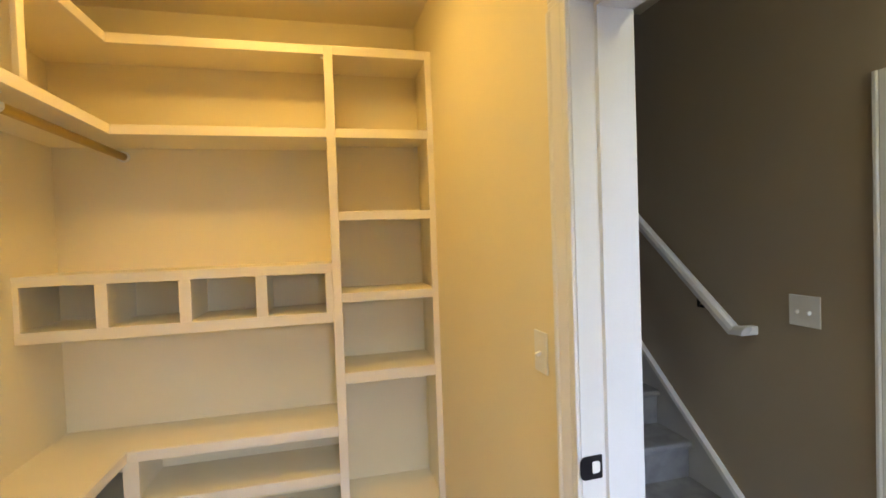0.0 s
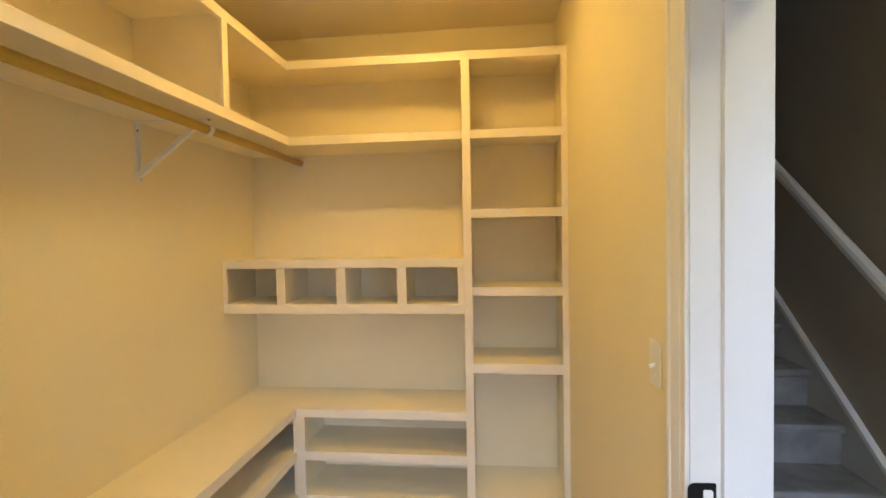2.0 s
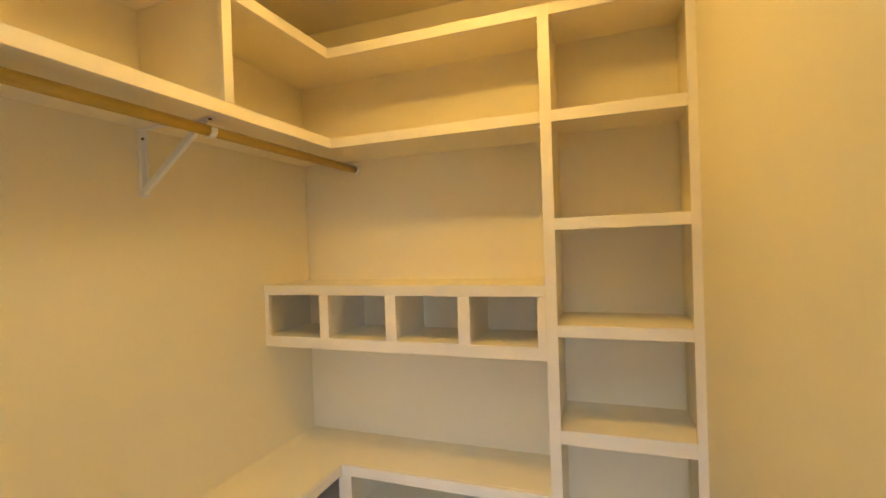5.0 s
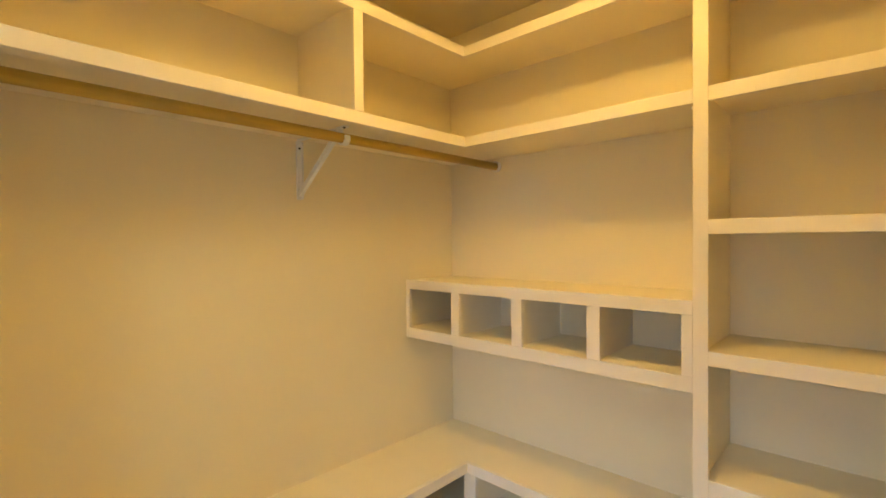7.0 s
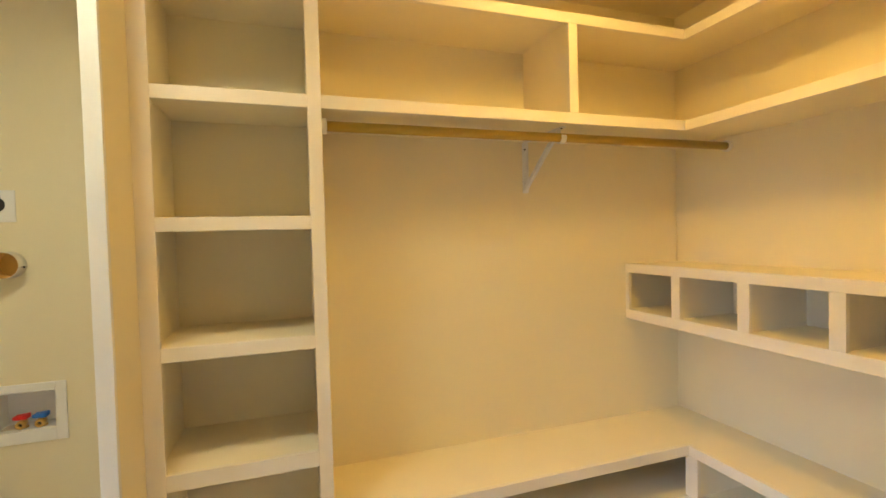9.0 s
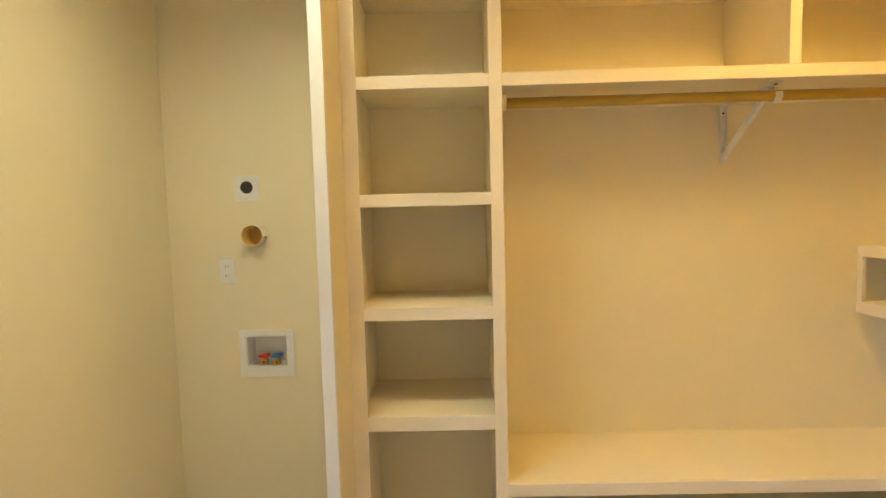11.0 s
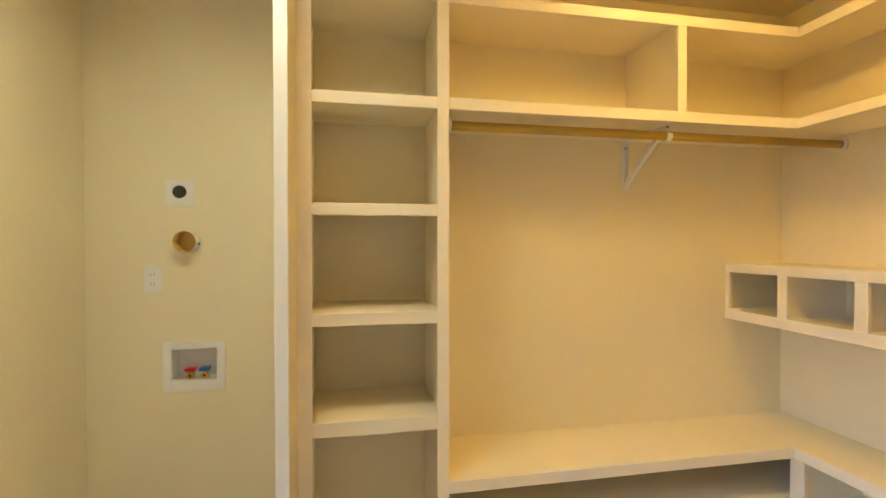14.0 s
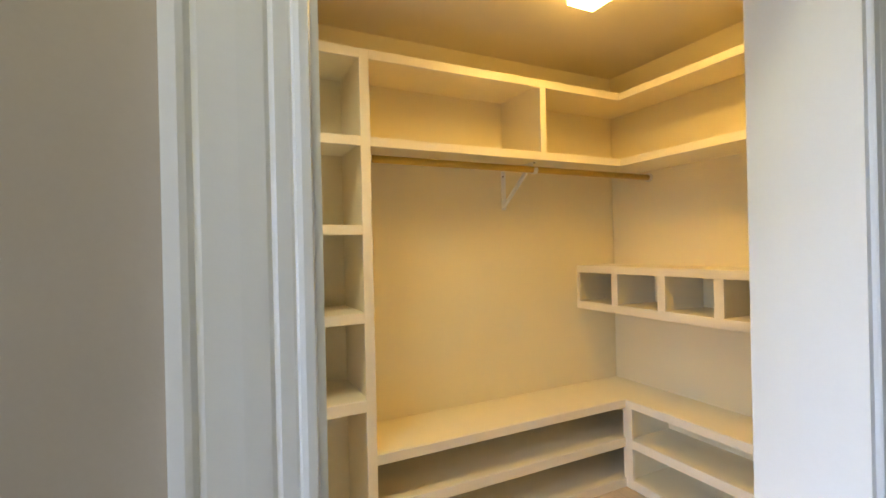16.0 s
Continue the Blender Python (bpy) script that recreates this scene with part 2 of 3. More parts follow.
setting("hall_wall_south", boxes((0.70, 0.98, -1.82, -1.70, 0, HIGH), (1.74, HALL_E, -1.82, -1.70, 0, HIGH), (0.98, 1.74, -1.82, -1.70, 0, 0.46), (0.98, 1.74, -1.82, -1.70, 2.04, HIGH)), HALL, "taupe painted wall at the hall's end")
setting("hall_wall_north", boxes((0.40, HALL_E + 0.12, 6.3, 6.42, 0, 5.2)), HALL, "taupe painted wall above the stairs")
setting("hall_ceiling", boxes((0.70, HALL_E, -2.0, 2.3, HIGH, HIGH + 0.2)), CEIL, "cream painted hall ceiling")
setting("stair_ceiling", boxes((0.30, HALL_E + 0.12, 2.2, 6.42, 5.2, 5.3), (0.30, HALL_E, 2.18, 2.30, HIGH + 0.2, 5.2)), HALL, "painted ceiling above the stairs")
# unseen room past the far opening, added to carry daylight to the doorway
setting("side_room_walls", boxes((HALL_E + 0.12, 5.0, 1.30, 1.42, 0, HIGH), (5.0, 5.12, -2.9, 1.42, 0, HIGH), (HALL_E, HALL_E + 0.12, -3.02, -2.0, 0, HIGH), (HALL_E + 0.12, 2.0, -3.02, -2.9, 0, HIGH), (4.7, 5.12, -3.02, -2.9, 0, HIGH), (2.0, 4.7, -3.02, -2.9, 0, 0.5), (2.0, 4.7, -3.02, -2.9, 2.2, HIGH)), NEXT, "unseen pale walls of the added next room")
win = thing("unseen_window_1", (3.35, -2.96, 0.5), "unseen white framed window added to light the next room", "window", kind="structure")
part("window_frame", boxes((2.0, 2.05, -3.0, -2.92, 0.5, 2.2), (4.65, 4.7, -3.0, -2.92, 0.5, 2.2), (2.05, 4.65, -3.0, -2.92, 0.5, 0.55), (2.05, 4.65, -3.0, -2.92, 2.15, 2.2), (2.90, 2.94, -3.0, -2.92, 0.55, 2.15), (3.77, 3.81, -3.0, -2.92, 0.55, 2.15), bevel=0.003), TRIM, win)
for x0, x1 in ((2.05, 2.90), (2.94, 3.77), (3.81, 4.65)):
    pane = part("pane", boxes((x0, x1, -2.963, -2.957, 0.55, 2.15)), GLASS, win)
    pane.visible_shadow = False
# unseen window added so daylight reaches the jamb, stairs and north shelves
win = thing("unseen_window_2", (1.36, -1.78, 0.46), "unseen white framed window added at the end of the hall", "window", kind="structure")
part("window_frame", boxes((0.98, 1.02, -1.80, -1.72, 0.46, 2.04), (1.70, 1.74, -1.80, -1.72, 0.46, 2.04), (1.02, 1.70, -1.80, -1.72, 0.46, 0.50), (1.02, 1.70, -1.80, -1.72, 2.00, 2.04), (1.02, 1.70, -1.80, -1.72, 1.24, 1.27), bevel=0.003), TRIM, win)
for z0, z1 in ((0.50, 1.24), (1.27, 2.00)):
    pane = part("pane", boxes((1.02, 1.70, -1.763, -1.757, z0, z1)), GLASS, win)
    pane.visible_shadow = False
setting("side_room_floor", boxes((HALL_E + 0.12, 5.12, -3.02, 1.42, -0.1, 0.001)), CARPET, "unseen grey-beige carpet of the added next room")
setting("side_room_ceiling", boxes((HALL_E, 5.12, -3.02, 1.42, HIGH + 0.001, HIGH + 0.1)), CEIL, "unseen painted ceiling of the added next room")

# ---- doorway: rabbeted jambs, moulded casings ----
frame_1 = thing("door_frame_1", E @ Vector((THICK / 2, -OPEN / 2, 0)), "white painted door frame with rabbeted jambs, no door in it", "door frame", kind="structure")


def jamb(y0, y1, step):
    """One upright jamb: the rabbet on the closet side, thicker towards the hall."""
    lo, hi = (y0, y1)
    if step > 0:
        out = [(-0.002, lo, 0), (-0.002, hi, 0), (0.066, hi, 0), (0.068, hi + 0.011, 0), (THICK + 0.002, hi + 0.011, 0), (THICK + 0.002, lo, 0)]
    else:
        out = [(-0.002, hi, 0), (-0.002, lo, 0), (0.066, lo, 0), (0.068, lo - 0.011, 0), (THICK + 0.002, lo - 0.011, 0), (THICK + 0.002, hi, 0)]
    return swept(bmesh.new(), out, (0, 0, HEAD))


part("jamb", jamb(0.0, 0.02, -1), TRIM, frame_1, m=E)
hinge_side = [(-0.002, -OPEN - 0.02, 0), (-0.002, -OPEN + 0.014, 0), (0.066, -OPEN + 0.014, 0), (0.067, -OPEN + 0.003, 0), (THICK + 0.002, -OPEN + 0.003, 0), (THICK + 0.002, -OPEN - 0.02, 0)]
part("jamb", swept(bmesh.new(), hinge_side, (0, 0, HEAD)), TRIM, frame_1, m=E)
bm = swept(bmesh.new(), [(-0.002, -OPEN - 0.02, HEAD + 0.02), (-0.002, -OPEN - 0.02, HEAD), (0.066, -OPEN - 0.02, HEAD), (0.068, -OPEN - 0.02, HEAD - 0.011), (THICK + 0.002, -OPEN - 0.02, HEAD - 0.011), (THICK + 0.002, -OPEN - 0.02, HEAD + 0.02)], (0, OPEN + 0.04, 0))
part("head_jamb", bm, TRIM, frame_1, m=E)
# across the width from the opening outwards, and the thickness there
PROFILE = ((0.004, 0.0), (0.004, 0.008), (0.006, 0.0110), (0.012, 0.0115), (0.0155, 0.0105), (0.0168, 0.0085), (0.019, 0.0095), (0.028, 0.0105), (0.031, 0.0086), (0.034, 0.0105), (0.050, 0.0125), (0.071, 0.0142), (0.0745, 0.0120), (0.078, 0.0160), (0.082, 0.0175), (0.0905, 0.0175), (0.0905, 0.0))


def casing(side, out, top):
    """An upright moulded casing; side: 1 north, -1 south of the opening; out: -1 closet, 1 hall."""
    base = 0.0 if out < 0 else THICK
    edge = 0.0 if side > 0 else -OPEN
    pts = [(base + out * t, edge + side * w, 0) for w, t in PROFILE]
    return swept(bmesh.new(), pts, (0, 0, top))


for side in (1, -1):
    for out in (-1, 1):
        tagged(part("door_casing", casing(side, out, HEAD + 0.004), TRIM, None, "white painted moulded door casing", E), kind="structure")
for out in (-1, 1):
    base = 0.0 if out < 0 else THICK
    pts = [(base + out * t, -OPEN - 0.09, HEAD + w) for w, t in PROFILE]
    tagged(part("head_casing", swept(bmesh.new(), pts, (0, OPEN + 0.18, 0)), TRIM, None, "white painted moulded head casing", E), kind="structure")

strike = thing("strike_plate", E @ Vector((0.030, 0.0, 0.875)), "dark bronze strike plate on the white jamb", "strike plate")


def rounded(x0, x1, z0, z1, left, right, y, steps=5):
    """An upright outline with its corners rounded by two radii."""
    out = []
    for cx, cz, rad, start in ((x1 - right, z0 + right, right, -90), (x1 - right, z1 - right, right, 0), (x0 + left, z1 - left, left, 90), (x0 + left, z0 + left, left, 180)):
        out += [(cx + rad * math.cos(radians(start + 90 * i / steps)), y, cz + rad * math.sin(radians(start + 90 * i / steps))) for i in range(steps + 1)]
    return out


part("plate", swept(bmesh.new(), rounded(-0.008, 0.055, 0.838, 0.898, 0.016, 0.004, -0.0012), (0, -0.0015, 0)), BRONZE, strike, m=E)
part("latch_hole", swept(bmesh.new(), rounded(0.026, 0.048, 0.853, 0.883, 0.003, 0.008, -0.0029), (0, -0.0006, 0)), PLASTIC, strike, "pale latch hole in the plate", m=E)
for z in (0.845, 0.891):
    part("screw", tube(bmesh.new(), E @ Vector((0.030, -0.0026, z)), E @ Vector((0.030, -0.0036, z)), 0.0035, sides=12), BRONZE, strike)

# ---- baseboards ----
def board_profile(t=0.013, h=0.105):
    return [(0, 0), (t, 0), (t, h - 0.02), (t - 0.004, h - 0.010), (t - 0.008, h - 0.003), (0, h)]


bm = swept(bmesh.new(), [(-a, 0.092, b) for a, b in board_profile()], (0, 1.19, 0))
setting("baseboard", bm, TRIM, "white painted closet baseboard", E)
bm = swept(bmesh.new(), [(-a, -1.73, b) for a, b in board_profile()], (0, 1.73 - OPEN - 0.092, 0))
setting("baseboard", bm, TRIM, "white painted closet baseboard", E)
setting("baseboard", swept(bmesh.new(), [(WEST, SOUTH + a, b) for a, b in board_profile()], (1.93, 0, 0)), TRIM, "white painted laundry nook baseboard")
setting("baseboard", swept(bmesh.new(), [(WEST + a, SOUTH + 0.014, b) for a, b in board_profile()], (0, 0.86, 0)), TRIM, "white painted laundry nook baseboard")
setting("baseboard", swept(bmesh.new(), [(HALL_E - a, DOOR2 + 0.001, b) for a, b in board_profile()], (0, 1.50 - DOOR2, 0)), TRIM, "white painted hall baseboard")
setting("baseboard", swept(bmesh.new(), [(THICK + a, -2.6, b) for a, b in board_profile()], (0, 2.6 - OPEN - 0.092, 0)), TRIM, "white painted hall baseboard", E)

# ---- stairs ----
RISE, RUN, FIRST, STEPS = 0.19, 0.233, 1.745, 14
stairs = thing("stairs", (1.36, FIRST, 0), "grey-beige carpeted stairs going up beside a taupe wall", "stairs", kind="structure")
for i in range(STEPS):
    y, z = FIRST + i * RUN, (i + 1) * RISE
    bm = bmesh.new()
    nose = [(0, y, z - RISE), (0, y, z - 0.045), (0, y - 0.022, z - 0.036), (0, y - 0.028, z - 0.018), (0, y - 0.020, z - 0.004), (0, y - 0.006, z), (0, y + RUN, z), (0, y + RUN, z - RISE)]
    swept(bm, [(0.80, p[1], p[2]) for p in nose], (HALL_E - 0.80 - 0.020, 0, 0))
    part("step", bm, CARPET, stairs)
skirt = [(0, 1.50, 0.0), (0, 1.50, 0.090), (0, 1.525, 0.112), (0, FIRST + 3.4, 0.112 + (FIRST + 3.4 - 1.525) * RISE / RUN), (0, FIRST + 3.4, 0.0)]
setting("stair_skirt", swept(bmesh.new(), [(HALL_E - 0.018, p[1], p[2]) for p in skirt], (0.018, 0, 0)), SKIRT, "grey skirt board along the stairs")
cap = [(0, 1.49, 0.088), (0, 1.525, 0.106), (0, FIRST + 3.4, 0.106 + (FIRST + 3.4 - 1.525) * RISE / RUN), (0, FIRST + 3.4, 0.131 + (FIRST + 3.4 - 1.525) * RISE / RUN), (0, 1.520, 0.131), (0, 1.49, 0.113)]
setting("skirt_moulding", swept(bmesh.new(), [(HALL_E - 0.030, p[1], p[2]) for p in cap], (0.030, 0, 0)), TRIM, "white painted moulding on the stair skirt")

rail = thing("handrail", (HALL_E - 0.07, 1.63, 0.0), "white painted wooden handrail sloping up the stair wall", "handrail")
RX = HALL_E - 0.075
SLOPE = 0.80
RY0, RZ0 = 1.635, 1.012
sec = [(-0.018, -0.018), (-0.024, 0.004), (-0.019, 0.018), (-0.007, 0.024), (0.007, 0.024), (0.019, 0.018), (0.024, 0.004), (0.018, -0.018)]
bm = swept(bmesh.new(), [(RX + a, RY0 - b * 0.62, RZ0 + b * 1.0) for a, b in sec], (0, 3.2, 3.2 * SLOPE))
part("rail", bm, TRIM, rail)
bm = swept(bmesh.new(), [(RX + a, RY0 - b * 0.62 - 0.004, RZ0 + b) for a, b in sec], (0, -0.060, 0.006))
part("rail_end", bm, TRIM, rail)
part("rail_return", boxes((RX - 0.015, HALL_E, 1.580, 1.618, 0.996, 1.034), bevel=0.006), TRIM, rail)
for y in (1.83, 2.75):
    z = RZ0 + (y - RY0) * SLOPE - 0.03
    bm = bmesh.new()
    tube(bm, (HALL_E - 0.006, y, z - 0.06), (HALL_E, y, z - 0.06), 0.028, sides=20)
    tube(bm, (HALL_E, y, z - 0.06), (RX, y, z - 0.045), 0.007, sides=12)
    tube(bm, (RX, y, z - 0.05), (RX, y, z), 0.007, sides=12)
    part("bracket", bm, BRONZE, rail, "dark metal rail bracket")

# cased opening in the hall's far wall
bm = swept(bmesh.new(), [(HALL_E - t, DOOR2 - 0.09 + w, 0) for w, t in PROFILE], (0, 0, 1.950))
setting("door_casing", bm, TRIM, "white painted casing of the far opening")
setting("door_jamb", boxes((HALL_E - 0.002, HALL_E + 0.122, DOOR2 - 0.107, DOOR2 - 0.088, 0, 1.88), (HALL_E - 0.002, HALL_E + 0.122, DOOR2 - 2.782, DOOR2 - 2.762, 0, 1.88), (HALL_E - 0.002, HALL_E + 0.122, DOOR2 - 2.762, DOOR2 - 0.107, 1.855, 1.88)), TRIM, "white painted jamb of the far opening")
setting("head_casing", swept(bmesh.new(), [(HALL_E - t, DOOR2 - 2.78, 1.860 + w) for w, t in PROFILE], (0, 2.685, 0)), TRIM, "white painted head casing of the far opening")

# ---- ceiling light ----
LX, LY = -0.20, 1.665
lamp = thing("ceiling_light", (LX, LY, HIGH), "lit flush ceiling light with a white diffuser", "ceiling light")
part("base", boxes((-0.450, 0.150, LY - 0.074, LY + 0.074, HIGH - 0.018, HIGH), bevel=0.004), STEEL, lamp)
part("diffuser", boxes((-0.453, 0.153, LY - 0.078, LY + 0.078, HIGH - 0.075, HIGH - 0.066), bevel=0.003), GLOW, lamp, "glowing white diffuser")
part("diffuser_rim", boxes((-0.455, 0.155, LY - 0.080, LY + 0.080, HIGH - 0.066, HIGH - 0.018), bevel=0.004), GLOW_RIM, lamp, "glowing white side of the diffuser")
# unseen hall light, assumed from the jamb's slanting shadow, brightens the taupe walls
unseen_hall_lamp = thing("ceiling_light", (1.36, -0.05, HIGH), "unseen round flush ceiling light assumed in the hall", "ceiling light")
part("base", tube(bmesh.new(), (1.36, -0.05, HIGH), (1.36, -0.05, HIGH - 0.025), 0.16, sides=40), STEEL, unseen_hall_lamp)
part("diffuser", tube(bmesh.new(), (1.36, -0.05, HIGH - 0.024), (1.36, -0.05, HIGH - 0.060), 0.15, sides=40), GLOW_HALL, unseen_hall_lamp, "glowing white diffuser")
can = thing("recessed_light", (CX, CY, HIGH), "lit round recessed ceiling downlight", "ceiling light")
part("can", tube(bmesh.new(), (CX, CY, HIGH - 0.002), (CX, CY, HIGH + 0.085), CR - 0.001, inner=CR - 0.004, sides=40), STEEL, can)
part("trim_ring", tube(bmesh.new(), (CX, CY, HIGH - 0.006), (CX, CY, HIGH), CR + 0.032, inner=CR - 0.004, sides=40), STEEL, can)
part("bulb", tube(bmesh.new(), (CX, CY, HIGH + 0.066), (CX, CY, HIGH + 0.084), CR - 0.005, sides=40), GLOW_NOOK, can, "glowing bulb face")

# ---- built-in shelves ----
BV = 0.0018
BOARD, FACE = 0.019, 0.020


def rail_x(x0, x1, z):
    return boxes((x0, x1, FY, FY + FACE, z[0], z[1]), bevel=BV)


def rail_y(y0, y1, z):
    return boxes((FX - FACE, FX, y0, y1, z[0], z[1]), bevel=BV)


# the divider panel beside the laundry nook
panel = thing("divider_panel", (-0.92, 0.163, 0), "cream painted partition with a white front edge", "partition", kind="structure")
part("panel", boxes((WEST, -0.623, 0.146, 0.180, 0, HIGH)), WALL, panel)
part("front_edge", boxes((-0.623, -0.605, 0.142, 0.184, 0, HIGH), bevel=BV), TRIM, panel, "white painted front edge")

# tall west unit
NY0, NY1 = 0.190, 0.742
west = thing("shelf_unit", (-1.04, 0.5, 0), "tall white painted built-in shelf unit, empty, beside the nook", "shelf unit", "tall shelf units")
part("stile", boxes((FX - FACE, FX, NY0 - 0.0099, NY0 + 0.044, 0, RAILS[0][1]), bevel=BV), SHELF_FACE, west)
part("stile", boxes((FX - FACE, FX, NY1 - 0.046, NY1, 0, RAILS[0][1]), bevel=BV), SHELF_FACE, west)
part("side_panel", boxes((WEST, FX - FACE, NY0, NY0 + BOARD, 0, RAILS[0][1])), INNER, west)
part("side_panel", boxes((WEST, FX - FACE, NY1 - 0.032, NY1 - 0.013, 0, RAILS[0][1])), INNER, west)
for z in RAILS + ((0.035, 0.082),):
    part("shelf", boxes((WEST, FX - FACE, NY0 + BOARD, NY1 - 0.032, z[1] - BOARD, z[1] - 0.001)), INNER, west)
    part("rail", rail_y(NY0 + 0.044, NY1 - 0.046, z), SHELF_FACE, west)

# tall north unit
NX0, NX1 = 0.090, 0.594
north = thing("shelf_unit", (0.37, 2.5, 0), "tall white painted built-in shelf unit, empty, beside the doorway wall", "shelf unit", "tall shelf units")
part("stile", boxes((NX0, NX0 + 0.044, FY, FY + FACE, 0, RAILS[0][1]), bevel=BV), SHELF_FACE, north)
part("stile", boxes((NX1, 0.648, FY, FY + FACE, 0, RAILS[0][1]), bevel=BV), SHELF_FACE, north)
part("side_panel", boxes((NX0 + 0.013, NX0 + 0.032, FY + FACE, NORTH, 0, RAILS[0][1])), INNER, north)
part("side_panel", boxes((0.612, 0.630, FY + FACE, NORTH, 0, RAILS[0][1])), INNER, north)
for z in RAILS + ((0.035, 0.082),):
    part("shelf", boxes((NX0 + 0.032, 0.612, FY + FACE, NORTH, z[1] - BOARD, z[1] - 0.001)), INNER, north)
    part("rail", rail_x(NX0 + 0.044, NX1, z), SHELF_FACE, north)

# overhead shelves round the corner
over_w = thing("overhead_shelf", (-1.04, 1.55, 2.0), "white painted overhead shelf with one upright above the hanging rod", "overhead shelf", "overhead shelves")
for z, low in zip(RAILS[:2], (RAILS[0][1] - BOARD, RAILS[1][0] + 0.004)):
    part("shelf", boxes((WEST, FX - FACE, NY1 - 0.013, NORTH, low, z[1] - 0.001)), INNER, over_w)
    part("rail", rail_y(NY1, FY, z), SHELF_FACE, over_w)
part("upright", boxes((FX - FACE, FX, 1.726, 1.767, RAILS[1][1], RAILS[0][0]), bevel=BV), SHELF_FACE, over_w)
part("upright_panel", boxes((WEST, FX - FACE, 1.737, 1.756, RAILS[1][1], RAILS[0][1] - BOARD)), INNER, over_w)
over_n = thing("overhead_shelf", (-0.38, 2.5, 2.0), "white painted overhead shelf in the corner, empty", "overhead shelf", "overhead shelves")
for z, low in zip(RAILS[:2], (RAILS[0][1] - BOARD, RAILS[1][0] + 0.004)):
    part("shelf", boxes((FX - FACE, NX0 + 0.013, FY + FACE, NORTH, low, z[1] - 0.001)), INNER, over_n)
    part("rail", rail_x(FX - FACE, NX0, z), SHELF_FACE, over_n)
for z in (RAILS[0][0], RAILS[1][0]):
    part("cleat", boxes((NX0 + 0.003, NX0 + 0.013, FY + 0.024, FY + 0.034, z - 0.075, z - 0.003), (NX0 - 0.012, NX0 + 0.003, FY + 0.024, FY + 0.034, z - 0.012, z - 0.003)), STEEL, over_n, "small white metal shelf clip")

# cubbies
cub = thing("cubby_shelf", (-0.57, 2.5, 1.06), "white painted wall shelf of four open cubbies", "cubby shelf")
CT, CB = (1.304, 1.350), (1.057, 1.108)
part("top_board", boxes((WEST, NX0 + 0.013, FY + FACE, NORTH, CT[1] - BOARD, CT[1] - 0.001)), INNER, cub)
part("bottom_board", boxes((WEST, NX0 + 0.013, FY + FACE, NORTH, CB[1] - BOARD, CB[1] - 0.001)), INNER, cub)
part("underside", boxes((WEST, NX0 + 0.013, FY + FACE, NORTH, CB[0] + 0.002, CB[0] + 0.012)), INNER, cub)
part("rail", rail_x(WEST, NX0, CT), SHELF_FACE, cub)
part("rail", rail_x(WEST, NX0, CB), SHELF_FACE, cub)
part("stile", boxes((WEST, -1.222, FY + 0.001, FY + FACE, CB[1], CT[0]), bevel=BV), SHELF_FACE, cub)
part("stile", boxes((0.057, NX0, FY + 0.001, FY + FACE, CB[1], CT[0]), bevel=BV), SHELF_FACE, cub)
for x0, x1 in ((-0.937, -0.888), (-0.599, -0.548), (-0.266, -0.215)):
    part("stile", boxes((x0, x1, FY + 0.001, FY + FACE, CB[1], CT[0]), bevel=BV), SHELF_FACE, cub)
    part("divider", boxes(((x0 + x1) / 2 - 0.010, (x0 + x1) / 2 + 0.010, FY + FACE, NORTH, CB[1] - 0.001, CT[1] - BOARD)), INNER, cub)

# corner bench
BT, BM, BB = (0.488, 0.535), (0.248, 0.300), (0.002, 0.054)
top = thing("corner_bench", (-0.6, 1.9, 0.5), "white painted corner bench seat, bare, on open units", "bench")
part("seat", boxes((WEST, FX - FACE, NY1, NORTH, BT[1] - 0.022, BT[1]), (FX - FACE, NX0, FY + FACE, NORTH, BT[1] - 0.022, BT[1])), INNER, top)
part("front_edge", rail_y(NY1, FY + FACE, BT), SHELF_FACE, top)
part("front_edge", rail_x(FX, NX0, BT), SHELF_FACE, top)
bw = thing("bench_unit", (-1.04, 1.55, 0), "white painted low bench unit with two open shoe shelves", "bench unit", "bench units")
bn = thing("bench_unit", (-0.4, 2.5, 0), "white painted low corner bench unit with two open shoe shelves", "bench unit", "bench units")
for z in (BM, BB):
    part("shelf", boxes((WEST, FX - FACE, NY1, NORTH, z[1] - BOARD, z[1] - 0.001)), INNER, bw)
    part("rail", rail_y(NY1, FY, z), SHELF_FACE, bw)
    part("shelf", boxes((FX - FACE, NX0, FY + FACE, NORTH, z[1] - BOARD, z[1] - 0.001)), INNER, bn)
    part("rail", rail_x(FX + 0.046, NX0, z), SHELF_FACE, bn)
part("post", boxes((FX - FACE, FX + 0.046, FY, FY + FACE, 0.0, BT[0]), bevel=BV), SHELF_FACE, bn)
part("side_panel", boxes((FX + 0.004, FX + 0.023, FY + FACE, NORTH, 0.0, BT[0])), INNER, bn)

# ---- hanging rod and its bracket ----
RODX, RODZ = -0.925, 1.927
rod = thing("hanging_rod", (RODX, 1.73, RODZ), "varnished wooden closet rod under the overhead shelf", "closet rod")
part("rod", tube(bmesh.new(), (RODX, NY1 + 0.004, RODZ), (RODX, NORTH - 0.004, RODZ), 0.0186), ROD, rod)
for y0, y1 in ((NY1 - 0.013, NY1 + 0.022), (NORTH - 0.016, NORTH)):
    part("socket", tube(bmesh.new(), (RODX, y0, RODZ), (RODX, y1, RODZ), 0.028, inner=0.0190, sides=24), PLASTIC, rod, "white plastic rod socket")
BY = 1.735
